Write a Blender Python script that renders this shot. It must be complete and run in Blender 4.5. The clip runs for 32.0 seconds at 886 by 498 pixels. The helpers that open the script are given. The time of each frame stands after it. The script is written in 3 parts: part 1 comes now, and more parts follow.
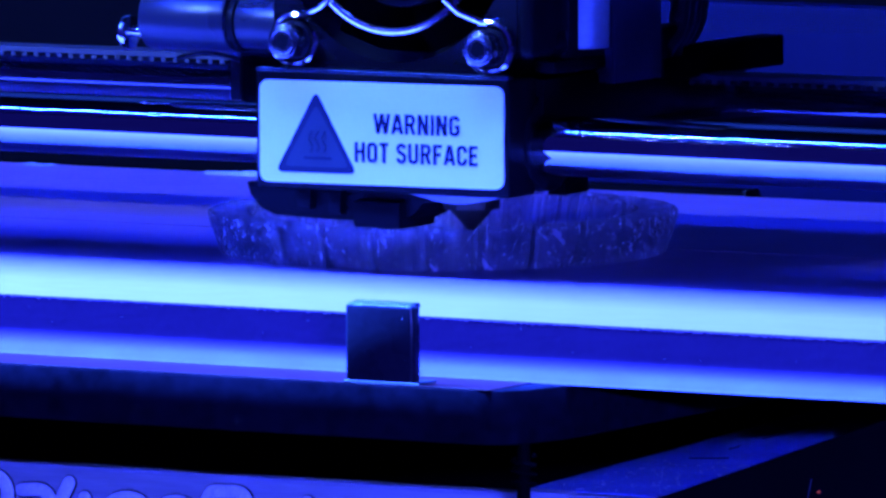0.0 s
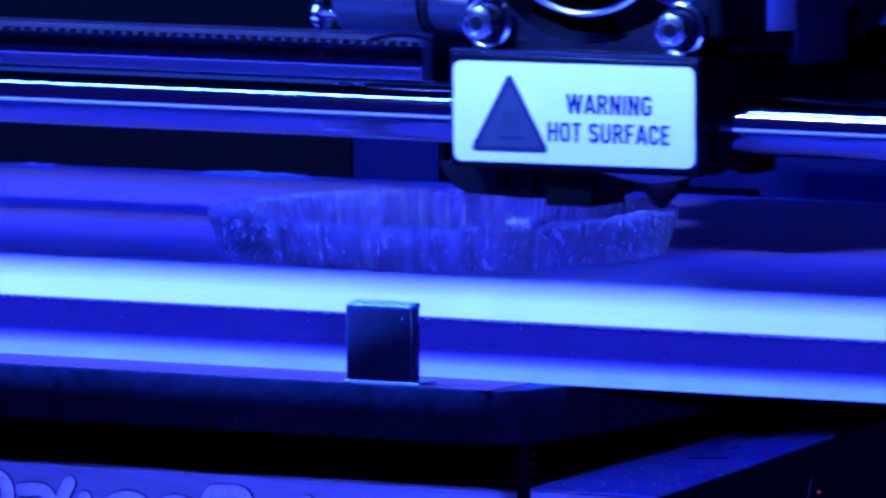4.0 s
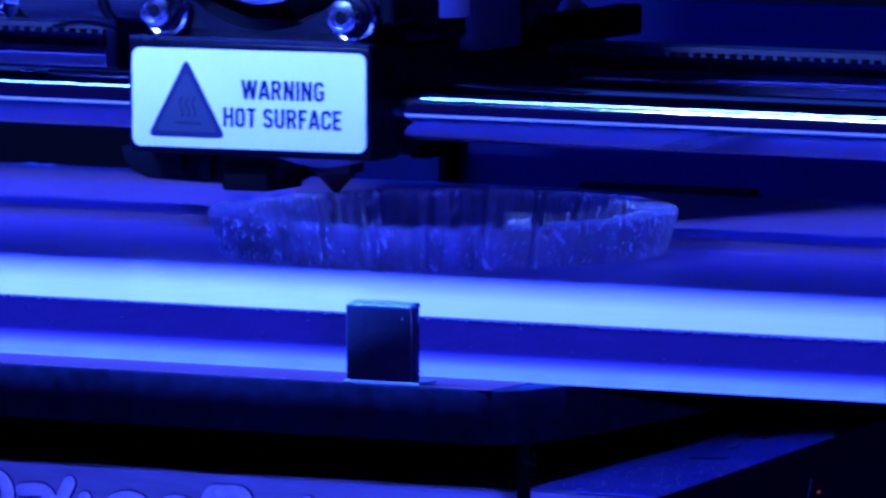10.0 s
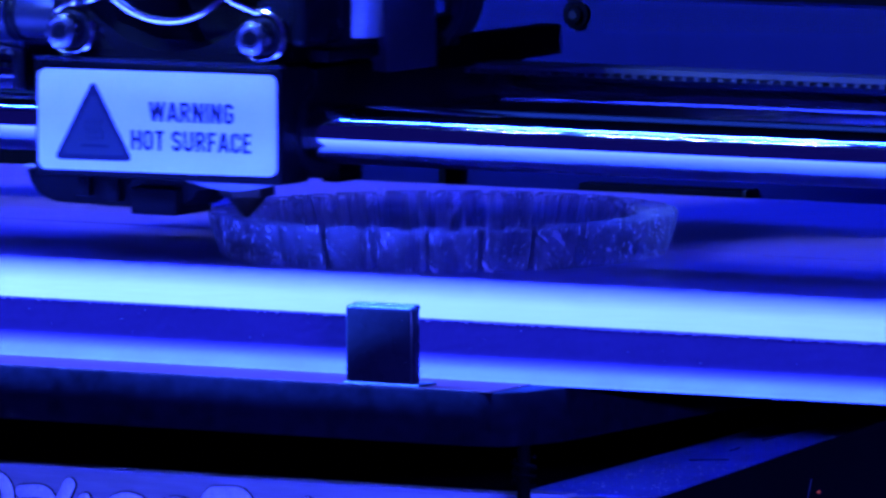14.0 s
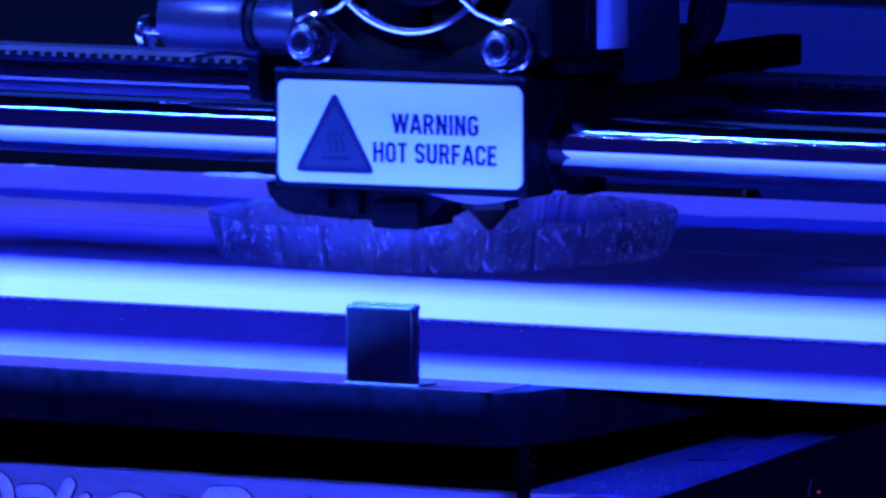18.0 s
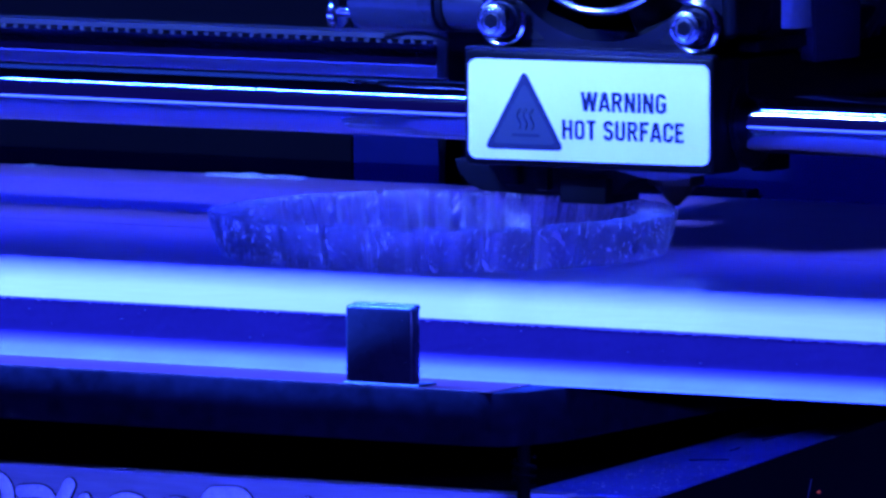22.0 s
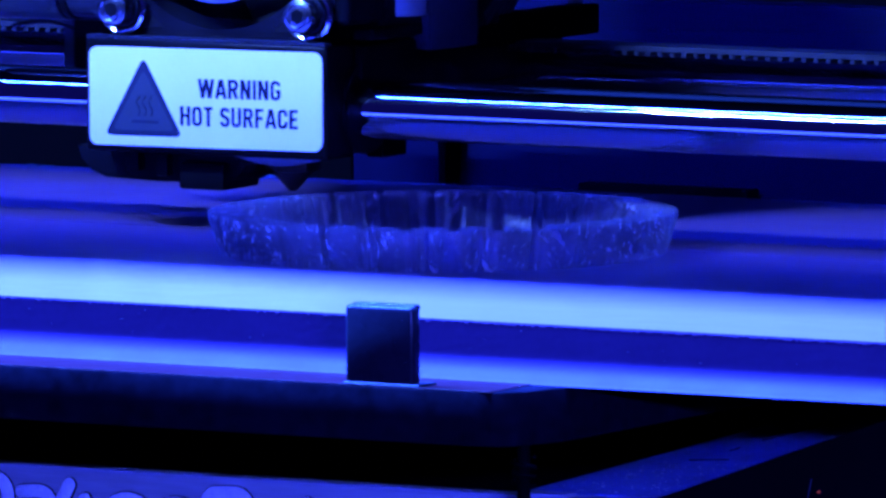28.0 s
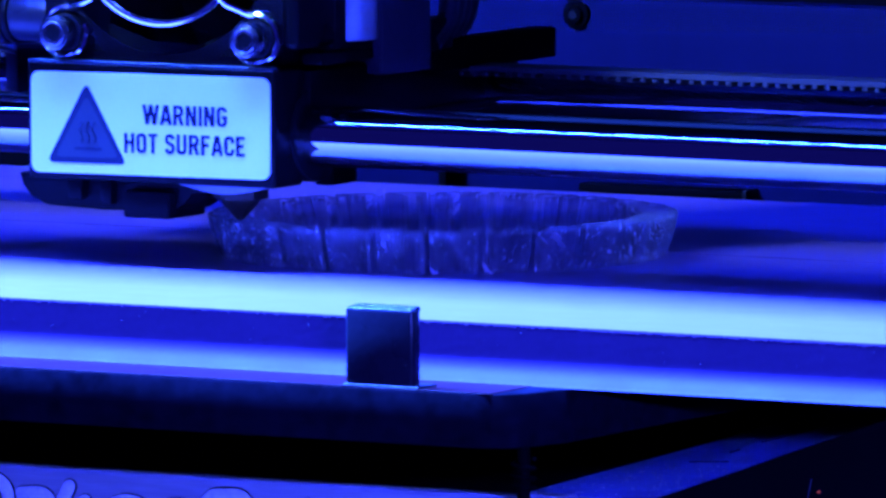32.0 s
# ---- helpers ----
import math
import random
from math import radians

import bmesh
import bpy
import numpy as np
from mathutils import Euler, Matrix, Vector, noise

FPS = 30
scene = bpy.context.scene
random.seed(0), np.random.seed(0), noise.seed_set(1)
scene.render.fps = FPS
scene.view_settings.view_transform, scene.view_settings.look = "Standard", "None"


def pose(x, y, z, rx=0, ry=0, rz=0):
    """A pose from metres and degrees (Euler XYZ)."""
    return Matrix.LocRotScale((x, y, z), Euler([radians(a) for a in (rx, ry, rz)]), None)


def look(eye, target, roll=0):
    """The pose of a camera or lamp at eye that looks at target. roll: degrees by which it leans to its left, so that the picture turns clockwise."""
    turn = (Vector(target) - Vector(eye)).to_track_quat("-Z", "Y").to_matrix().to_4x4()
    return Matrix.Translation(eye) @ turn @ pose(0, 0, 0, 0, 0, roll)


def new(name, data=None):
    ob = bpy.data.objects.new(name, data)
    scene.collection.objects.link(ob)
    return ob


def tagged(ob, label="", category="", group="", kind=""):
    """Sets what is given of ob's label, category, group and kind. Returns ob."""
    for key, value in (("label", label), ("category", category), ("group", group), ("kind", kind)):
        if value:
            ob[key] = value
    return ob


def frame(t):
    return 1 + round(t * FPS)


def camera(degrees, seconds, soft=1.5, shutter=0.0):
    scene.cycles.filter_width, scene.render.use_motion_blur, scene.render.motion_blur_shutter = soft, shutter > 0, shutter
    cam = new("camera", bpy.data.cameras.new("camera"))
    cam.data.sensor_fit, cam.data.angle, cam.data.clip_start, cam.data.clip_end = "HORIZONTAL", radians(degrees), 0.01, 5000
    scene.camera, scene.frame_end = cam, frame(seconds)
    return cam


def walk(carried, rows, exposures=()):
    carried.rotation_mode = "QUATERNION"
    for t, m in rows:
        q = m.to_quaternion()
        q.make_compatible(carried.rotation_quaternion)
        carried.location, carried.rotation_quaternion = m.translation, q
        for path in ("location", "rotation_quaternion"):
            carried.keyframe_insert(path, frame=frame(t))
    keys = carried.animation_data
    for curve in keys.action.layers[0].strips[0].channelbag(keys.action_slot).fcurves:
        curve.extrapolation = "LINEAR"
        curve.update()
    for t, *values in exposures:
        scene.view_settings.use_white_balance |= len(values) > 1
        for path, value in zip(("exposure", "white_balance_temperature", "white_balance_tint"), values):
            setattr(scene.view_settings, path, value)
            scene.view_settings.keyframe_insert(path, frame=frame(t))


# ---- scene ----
cam = camera(4.2787, 32.0, soft=2.9, shutter=0.8)
EYE, AIM = (0.87056, -1.50200, 0.16081), (0.02165, -0.03746, 0.00434)
walk(cam, [(0.0, look(EYE, AIM, -0.203)), (32.0, look(EYE, AIM, -0.203))],
     [(0.0, 0.15), (4.0, 0.16), (6.0, -0.07), (10.2, -0.22), (11.3, 0.04), (12.2, 0.15), (21.5, 0.14), (23.5, -0.15), (28.2, -0.33), (29.2, 0.04), (30.0, 0.15), (32.0, 0.15)])

MM = 0.001

# ---- world and lamps ----
world = bpy.data.worlds.new("dark_room")
scene.world = world
world.use_nodes = True
world.node_tree.nodes["Background"].inputs["Color"].default_value = (0.010, 0.009, 0.30, 1)
world.node_tree.nodes["Background"].inputs["Strength"].default_value = 0.6


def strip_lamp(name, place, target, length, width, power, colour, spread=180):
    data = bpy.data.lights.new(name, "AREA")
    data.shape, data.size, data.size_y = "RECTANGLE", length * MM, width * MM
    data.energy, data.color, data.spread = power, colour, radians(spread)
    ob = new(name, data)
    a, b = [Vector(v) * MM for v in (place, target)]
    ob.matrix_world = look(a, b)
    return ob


# unseen lamps added to light the scene: shaded strip high above the front edge of the bed, hooded lamp in front, low
# side fill, overhead lamp to the left
strip_lamp("unseen_front_strip", (-220, -108.8, 420), (-220, -62, 0), 620, 3.4, 395.0, (0.0215, 0.088, 1.0))
strip_lamp("unseen_front_lamp", (-180, -350, 292), (-180, 0, 12), 80, 4.2, 19.5, (0.078, 0.180, 1.0))
# fill added low on the right to brighten the arm; no such lamp is seen
strip_lamp("arm_fill_lamp", (470, -520, 75), (80, -40, -20), 160, 2.5, 22.0, (0.034, 0.056, 1.0))
strip_lamp("unseen_overhead_lamp", (-290, -336, 480), (-290, 20, 0), 320, 12, 30.0, (0.006, 0.030, 1.0))


# ---- materials ----
def material(name, colour, rough=0.5, metal=0.0, grain=0.0, scale=400.0, bump=0.0, bump_scale=900.0,
             stretch=(1, 1, 1), trans=0.0, ior=1.45, emit=None, power=0.0, spec=0.5, coat=0.0, alpha=1.0):
    m = bpy.data.materials.new(name)
    m.use_nodes = True
    nodes, links = m.node_tree.nodes, m.node_tree.links
    b = nodes["Principled BSDF"]
    b.inputs["Base Color"].default_value = (*colour, 1)
    b.inputs["Roughness"].default_value = rough
    b.inputs["Metallic"].default_value = metal
    b.inputs["IOR"].default_value = ior
    b.inputs["Transmission Weight"].default_value = trans
    b.inputs["Specular IOR Level"].default_value = spec
    b.inputs["Alpha"].default_value = alpha
    b.inputs["Coat Weight"].default_value = coat
    if emit:
        b.inputs["Emission Color"].default_value = (*emit, 1)
        b.inputs["Emission Strength"].default_value = power
    if grain or bump:
        where = nodes.new("ShaderNodeTexCoord")
        turn = nodes.new("ShaderNodeMapping")
        turn.inputs["Scale"].default_value = stretch
        links.new(where.outputs["Object"], turn.inputs["Vector"])
    if grain:
        fine, broad = nodes.new("ShaderNodeTexNoise"), nodes.new("ShaderNodeTexNoise")
        fine.inputs["Scale"].default_value, broad.inputs["Scale"].default_value = scale * 4, scale * 0.35
        fine.inputs["Detail"].default_value, broad.inputs["Detail"].default_value = 4, 3
        both = nodes.new("ShaderNodeMath")
        both.operation = "ADD"
        spread = nodes.new("ShaderNodeMapRange")
        spread.inputs["From Min"].default_value, spread.inputs["From Max"].default_value = 0.6, 1.4
        spread.inputs["To Min"].default_value, spread.inputs["To Max"].default_value = 1 - grain, 1 + grain
        mix = nodes.new("ShaderNodeVectorMath")
        mix.operation = "SCALE"
        mix.inputs[0].default_value = colour
        for n in (fine, broad):
            links.new(turn.outputs["Vector"], n.inputs["Vector"])
        links.new(fine.outputs["Fac"], both.inputs[0])
        links.new(broad.outputs["Fac"], both.inputs[1])
        links.new(both.outputs[0], spread.inputs["Value"])
        links.new(spread.outputs["Result"], mix.inputs["Scale"])
        links.new(mix.outputs["Vector"], b.inputs["Base Color"])
        wear = nodes.new("ShaderNodeMapRange")
        wear.inputs["From Min"].default_value, wear.inputs["From Max"].default_value = 0.3, 0.7
        wear.inputs["To Min"].default_value = max(0.03, rough - 0.12 * min(1, grain * 3))
        wear.inputs["To Max"].default_value = min(1, rough + 0.12 * min(1, grain * 3))
        links.new(broad.outputs["Fac"], wear.inputs["Value"])
        links.new(wear.outputs["Result"], b.inputs["Roughness"])
    if bump:
        rough_tex = nodes.new("ShaderNodeTexNoise")
        rough_tex.inputs["Scale"].default_value = bump_scale
        rough_tex.inputs["Detail"].default_value = 5
        relief = nodes.new("ShaderNodeBump")
        relief.inputs["Strength"].default_value = bump
        relief.inputs["Distance"].default_value = 0.0004
        links.new(turn.outputs["Vector"], rough_tex.inputs["Vector"])
        links.new(rough_tex.outputs["Fac"], relief.inputs["Height"])
        links.new(relief.outputs["Normal"], b.inputs["Normal"])
    return m


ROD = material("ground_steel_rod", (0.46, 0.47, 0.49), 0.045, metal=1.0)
PAD = material("dark_support_pad", (0.016, 0.0014, 0.0028), 0.55, spec=0.06, grain=0.15, scale=400)
TABMET = material("black_enamel", (0.009, 0.008, 0.013), 0.28, spec=0.14, grain=0.3, scale=300, bump=0.05)
SUPPORT = material("worn_black_paint", (0.0036, 0.0032, 0.0060), 0.6, spec=0.008, grain=0.7, scale=120, bump=0.05)
TAPE = material("blue_masking_tape", (0.16, 0.088, 0.18), 0.30, grain=0.05, scale=500, bump=0.03, bump_scale=1800, stretch=(0.8, 1, 1), spec=0.35)
EDGE = material("pale_blue_plastic", (0.027, 0.0082, 0.047), 0.60, spec=0.125, grain=0.10, scale=350, bump=0.05)
BLACK = material("black_painted_metal", (0.004, 0.004, 0.0048), 0.45, spec=0.06, grain=0.30, scale=300, bump=0.05)
PLASTIC = material("black_plastic", (0.0025, 0.0025, 0.003), 0.36, spec=0.08, grain=0.25, scale=300, bump=0.04)
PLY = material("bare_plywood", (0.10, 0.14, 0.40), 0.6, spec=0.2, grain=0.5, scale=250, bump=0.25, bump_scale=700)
WALL = material("blue_painted_panel", (0.0022, 0.0028, 0.0170), 0.6, spec=0.04, grain=0.18, scale=60, bump=0.03, stretch=(1, 1, 0.15))
PANEL = material("brushed_aluminium", (0.26, 0.26, 0.265), 0.5, metal=0.15, grain=0.22, scale=400, bump=0.08, bump_scale=900, stretch=(0.1, 1, 1))
LETTER = material("worn_aluminium", (0.62, 0.64, 0.62), 0.4, metal=0.1, grain=0.35, scale=700, bump=0.15, bump_scale=1500)
SCREW = material("black_oxide_steel", (0.21, 0.21, 0.23), 0.24, metal=1.0, grain=0.1, scale=500)
# rear rod's steel, darker and rougher than the front rod's
REARROD = material("rear_rod_steel", (0.16, 0.16, 0.19), 0.10, metal=0.95)
BRACKET = material("grey_zinc_bracket", (0.050, 0.050, 0.072), 0.45, metal=0.1, spec=0.2, grain=0.2, scale=300)
ZINC = material("bright_zinc_plate", (0.32, 0.34, 0.36), 0.4, metal=0.3, grain=0.12, scale=300, bump=0.05)
PLATE = material("grey_steel_plate", (0.05, 0.05, 0.07), 0.45, spec=0.25, grain=0.15, scale=300)
FOIL = material("aluminium_foil", (0.20, 0.20, 0.22), 0.4, metal=0.4, grain=0.2, scale=400, bump=0.2, bump_scale=600)
CHROME = material("bright_chrome", (0.80, 0.81, 0.83), 0.10, metal=1.0)
SLEEVE = material("dull_steel_sleeve", (0.014, 0.015, 0.024), 0.3, metal=0.0, spec=0.3, grain=0.2, scale=250, bump=0.03)
DARKSTEEL = material("dull_steel", (0.012, 0.012, 0.015), 0.38, metal=0.05, spec=0.08, grain=0.15, scale=400)
PAPER = material("white_label_paper", (0.80, 0.80, 0.78), 0.45, grain=0.03, scale=400)
INK = material("black_ink", (0.004, 0.004, 0.005), 0.6, spec=0.1)
PRINT = material("faded_black_print", (0.020, 0.024, 0.036), 0.6, spec=0.08)
YELLOW = material("yellow_print", (0.040, 0.048, 0.052), 0.6, spec=0.03, grain=0.05)
RUBBER = material("grey_rubber_belt", (0.012, 0.011, 0.014), 0.55, grain=0.25, scale=500)
TOOTH = material("dark_rubber_teeth", (0.009, 0.009, 0.011), 0.6, grain=0.25, scale=500)
BRASS = material("dull_brass", (0.03, 0.02, 0.01), 0.45, metal=0.5, grain=0.3, scale=600)
CLEAR = material("clear_printed_plastic", (1.0, 0.88, 0.98), 0.2, trans=1.0, bump=0.06, bump_scale=1500, stretch=(1, 1, 0.3), alpha=0.45)


def streaked(m):
    """Milky print specks in a clear wall, and slanting streaks painted for refracted light."""
    nodes, links = m.node_tree.nodes, m.node_tree.links
    b = nodes["Principled BSDF"]
    where, info, shift = nodes.new("ShaderNodeTexCoord"), nodes.new("ShaderNodeObjectInfo"), nodes.new("ShaderNodeVectorMath")
    links.new(where.outputs["Object"], shift.inputs[0])
    links.new(info.outputs["Random"], shift.inputs[1])
    masks = []
    for scale, squeeze, lean, low, high in ((1300, 0.12, 40, 0.53, 0.60), (3800, 0.6, 40, 0.60, 0.65), (260, 0.6, 0, 0.42, 0.62)):
        turn, tex, cut = nodes.new("ShaderNodeMapping"), nodes.new("ShaderNodeTexNoise"), nodes.new("ShaderNodeMapRange")
        turn.vector_type = "TEXTURE"
        turn.inputs["Rotation"].default_value = (radians(lean), 0, 0)
        turn.inputs["Scale"].default_value = (1, 1, 1 / squeeze)
        tex.inputs["Scale"].default_value, tex.inputs["Detail"].default_value = scale, 3
        cut.inputs["From Min"].default_value, cut.inputs["From Max"].default_value = low, high
        links.new(shift.outputs["Vector"], turn.inputs["Vector"])
        links.new(turn.outputs["Vector"], tex.inputs["Vector"])
        links.new(tex.outputs["Fac"], cut.inputs["Value"])
        masks.append(cut.outputs["Result"])
    both = nodes.new("ShaderNodeMath")
    both.operation = "MAXIMUM"
    links.new(masks[0], both.inputs[0])
    links.new(masks[1], both.inputs[1])
    part_ = nodes.new("ShaderNodeMath")
    part_.operation = "MULTIPLY"
    links.new(both.outputs[0], part_.inputs[0])
    links.new(masks[2], part_.inputs[1])
    for socket, a, c in (("Transmission Weight", 0.965, 0.60), ("Alpha", 0.38, 0.66), ("Roughness", 0.12, 0.3)):
        ramp = nodes.new("ShaderNodeMapRange")
        ramp.inputs["To Min"].default_value, ramp.inputs["To Max"].default_value = a, c
        links.new(part_.outputs[0], ramp.inputs["Value"])
        links.new(ramp.outputs["Result"], b.inputs[socket])


streaked(CLEAR)
# unstreaked, darker copy of CLEAR: shade between the pleats put into its colour
NECK = material("clear_shaded_neck", (0.72, 0.64, 0.86), 0.14, trans=0.97, bump=0.05, bump_scale=1500, alpha=0.32)
# pale colour of the ring's painted glints and of the arm's dust
FLECK = material("pale_glint_and_dust", (0.85, 0.87, 0.9), 0.2, grain=0.15, scale=500)
BEAD = material("clear_plastic_bead", (0.85, 0.87, 0.92), 0.12, trans=0.60, ior=1.46, grain=0.3, scale=900, bump=0.25, bump_scale=2500, alpha=0.5)
WAX = material("pale_plastic_residue", (0.32, 0.33, 0.37), 0.4, grain=0.15, scale=500)
WIRE = material("dark_cable", (0.03, 0.03, 0.035), 0.4, grain=0.2)
DARK = material("matt_black_panel", (0.001, 0.001, 0.0012), 0.8, spec=0.02, grain=0.2, scale=100)
RED = material("red_indicator", (0.3, 0.02, 0.0), 0.4, emit=(1.0, 0.12, 0.02), power=0.14)


# ---- mesh helpers, in millimetres ----
def box(bm, x, y, z, bevel=0.0, seg=2, turn=None):
    """A box between pairs of limits."""
    made = bmesh.ops.create_cube(bm, size=1)["verts"]
    for v in made:
        v.co = Vector((x[0] + (v.co.x + 0.5) * (x[1] - x[0]), y[0] + (v.co.y + 0.5) * (y[1] - y[0]), z[0] + (v.co.z + 0.5) * (z[1] - z[0]))) * MM
    if bevel:
        edges = list({e for v in made for e in v.link_edges})
        bmesh.ops.bevel(bm, geom=edges, offset=bevel * MM, segments=seg, affect="EDGES", profile=0.5)
    return bm


def rod(bm, a, b, r, seg=24, bevel=0.0, r2=None):
    """A cylinder or cone from a to b."""
    a, b = Vector(a) * MM, Vector(b) * MM
    made = bmesh.ops.create_cone(bm, cap_ends=True, segments=seg, radius1=r * MM, radius2=(r if r2 is None else r2) * MM, depth=(b - a).length)["verts"]
    m = Matrix.Translation((a + b) / 2) @ (b - a).to_track_quat("Z", "Y").to_matrix().to_4x4()
    bmesh.ops.transform(bm, matrix=m, verts=made)
    if bevel:
        edges = list({e for v in made for e in v.link_edges if len(e.link_faces) == 2 and e.calc_face_angle() > 0.8})
        bmesh.ops.bevel(bm, geom=edges, offset=bevel * MM, segments=2, affect="EDGES", profile=0.5)
    return bm


def tube(bm, points, r, seg=10, closed=False):
    """A round bar along points."""
    pts = [Vector(p) * MM for p in points]
    rings, n = [], len(pts)
    for i, p in enumerate(pts):
        d = (pts[(i + 1) % n] - pts[i - 1]) if closed or 0 < i < n - 1 else (pts[1] - pts[0] if i == 0 else pts[-1] - pts[-2])
        q = d.to_track_quat("Z", "Y")
        rings.append([bm.verts.new(p + q @ Vector((math.cos(2 * math.pi * k / seg), math.sin(2 * math.pi * k / seg), 0)) * r * MM) for k in range(seg)])
    for i in range(n if closed else n - 1):
        a, b = rings[i], rings[(i + 1) % n]
        s = min(range(seg), key=lambda k: (b[k].co - a[0].co).length) if closed and i == n - 1 else 0
        for k in range(seg):
            bm.faces.new((a[k], a[(k + 1) % seg], b[(k + 1 + s) % seg], b[(k + s) % seg]))
    if not closed:
        bm.faces.new(rings[0][::-1])
        bm.faces.new(rings[-1])
    return bm


def prism(bm, outline, y0, y1, bevel=0.0):
    """A flat shape given in x and z, with depth from y0 to y1."""
    front = [bm.verts.new(Vector((x, y0, z)) * MM) for x, z in outline]
    back = [bm.verts.new(Vector((x, y1, z)) * MM) for x, z in outline]
    faces = [bm.faces.new(front), bm.faces.new(back[::-1])]
    n = len(outline)
    for i in range(n):
        faces.append(bm.faces.new((front[i], back[i], back[(i + 1) % n], front[(i + 1) % n])))
    bmesh.ops.recalc_face_normals(bm, faces=faces)
    if bevel:
        bmesh.ops.bevel(bm, geom=list(faces[0].edges), offset=bevel * MM, segments=2, affect="EDGES", profile=0.5)
    return bm


def extrude_x(bm, outline, x0, x1):
    """A profile given in y and z, drawn out along x."""
    a = [bm.verts.new(Vector((x0, y, z)) * MM) for y, z in outline]
    b = [bm.verts.new(Vector((x1, y, z)) * MM) for y, z in outline]
    faces = [bm.faces.new(a), bm.faces.new(b[::-1])]
    for i in range(len(outline)):
        j = (i + 1) % len(outline)
        faces.append(bm.faces.new((a[i], b[i], b[j], a[j])))
    bmesh.ops.recalc_face_normals(bm, faces=faces)
    return bm


def mesh_of(name, bm, mat, smooth=35):
    me = bpy.data.meshes.new(name)
    bm.normal_update()
    for e in bm.edges:
        e.smooth = len(e.link_faces) == 2 and e.calc_face_angle(0) < radians(smooth)
    for fa in bm.faces:
        fa.smooth = True
    bm.to_mesh(me)
    bm.free()
    me.materials.append(mat)
    return me


def part(name, bm, mat, parent, label=""):
    ob = new(name, mesh_of(name, bm, mat))
    ob.parent = parent
    return tagged(ob, label)


def thing(name, label, category, place=(0, 0, 0), group="", kind=""):
    ob = new(name)
    ob.location = Vector(place) * MM
    ob.empty_display_size = 0.01
    return tagged(ob, label, category, group, kind)


def solid(name, bm, mat, label="", category="", kind="", group=""):
    return tagged(new(name, mesh_of(name, bm, mat)), label, category, group, kind)


def B():
    return bmesh.new()


# ---- chassis ----
solid("wall_back", box(B(), (-81.5, 630), (112, 118), (-9, 29.0), 0.4), WALL, "dark blue painted back panel of the printer", kind="structure")
solid("wall_back_left", box(B(), (-630, -81.7), (112, 118), (-140, 29.0), 0.4), DARK, "matt black back panel", kind="structure")
solid("wall_back_lower", box(B(), (-81.5, 630), (112, 118), (-140, -9.2), 0.4), DARK, "matt black lower back panel", kind="structure")
solid("wall_back_upper", box(B(), (-630, 630), (122, 128), (24, 520)), DARK, "matt black upper back panel", kind="structure")
solid("trim_back_post", box(B(), (-63.0, -61.6), (107, 112), (-9, 15), 0.3), DARK, "narrow black post before the back panel", kind="structure")
solid("wall_left", box(B(), (-636, -630), (-300, 128), (-140, 520)), DARK, "matt black side panel", kind="structure")
solid("wall_right", box(B(), (630, 636), (-300, 128), (-140, 520)), DARK, "matt black side panel", kind="structure")
solid("floor", box(B(), (-636, 636), (-300, 128), (-146, -140)), DARK, "matt black floor panel", kind="structure")
solid("ceiling", box(B(), (-636, 636), (-300, 128), (520, 526)), DARK, "matt black top panel", kind="structure")
# four unseen sheets, added only to cut off the lamps' light
solid("strip_light_blocker", box(B(), (-560, 600), (-103.0, -78), (379.4, 380)), DARK, "unseen black blocker added to cut the strip's light", kind="structure")
solid("overhead_light_blocker", box(B(), (-490, -50), (-312, -269.5), (379.4, 380)), DARK, "unseen black blocker added under the overhead lamp", kind="structure")
solid("side_light_blocker", box(B(), (330, 560), (-451, -450), (63.5, 110)), DARK, "unseen black blocker added before the side fill", kind="structure")
solid("front_light_blocker", box(B(), (-330, -20), (-356, -310), (259.0, 260.0)), DARK, "unseen black blocker added below the front lamp", kind="structure")
bm = prism(B(), [(96, -22), (108.3, -17.7), (142.6, -5.6), (148, -3.7), (148, -140), (96, -140)], -131.5, -128)
solid("wall_front_gusset", bm, DARK, "matt black front corner panel", kind="structure")
lamp = thing("indicator_light", "tiny red indicator light on the black front corner", "indicator light", (133.5, -131.5, -15.3))
part("lens", rod(B(), (0, -0.5, 0), (0, 0.2, 0), 0.17, 12), RED, lamp)
part("lead", tube(B(), [(-2.2, -0.1, -3.6), (-1.9, -0.12, -1.6), (-1.2, -0.1, 1.6)], 0.06, 6), TOOTH, lamp, "thin pale wire")
part("bezel", rod(B(), (0, -0.15, 0), (0, 0.3, 0), 0.4, 12), BLACK, lamp)
bolt = thing("panel_screw", "black screw in the back panel", "screw", (-40.5, 112, 26.4))
part("screw_head", rod(B(), (0, -1.6, 0), (0, 0.2, 0), 1.5, 24, 0.3), DARK, bolt)
part("rubber_washer", rod(B(), (0, -0.8, 0), (0, 0.1, 0), 2.3, 28, 0.25), DARK, bolt)
part("socket", rod(B(), (0, -1.65, 0), (0, -0.5, 0), 0.75, 6), INK, bolt)
# added black bar stands in for a dark line of shade on the panel
shade_line = thing("shade_bar", "narrow black bar standing in for a line of shade along the foot of the back panel", "guide bar", (-23.6, 110, -0.4))
part("bar", box(B(), (-14.6, 14.6), (-2, 2), (-0.9, 0.6), 0.3), DARK, shade_line)
part("end_cap", box(B(), (14.4, 15.4), (-2.1, 2), (-0.9, 0.7), 0.3), PLASTIC, shade_line)

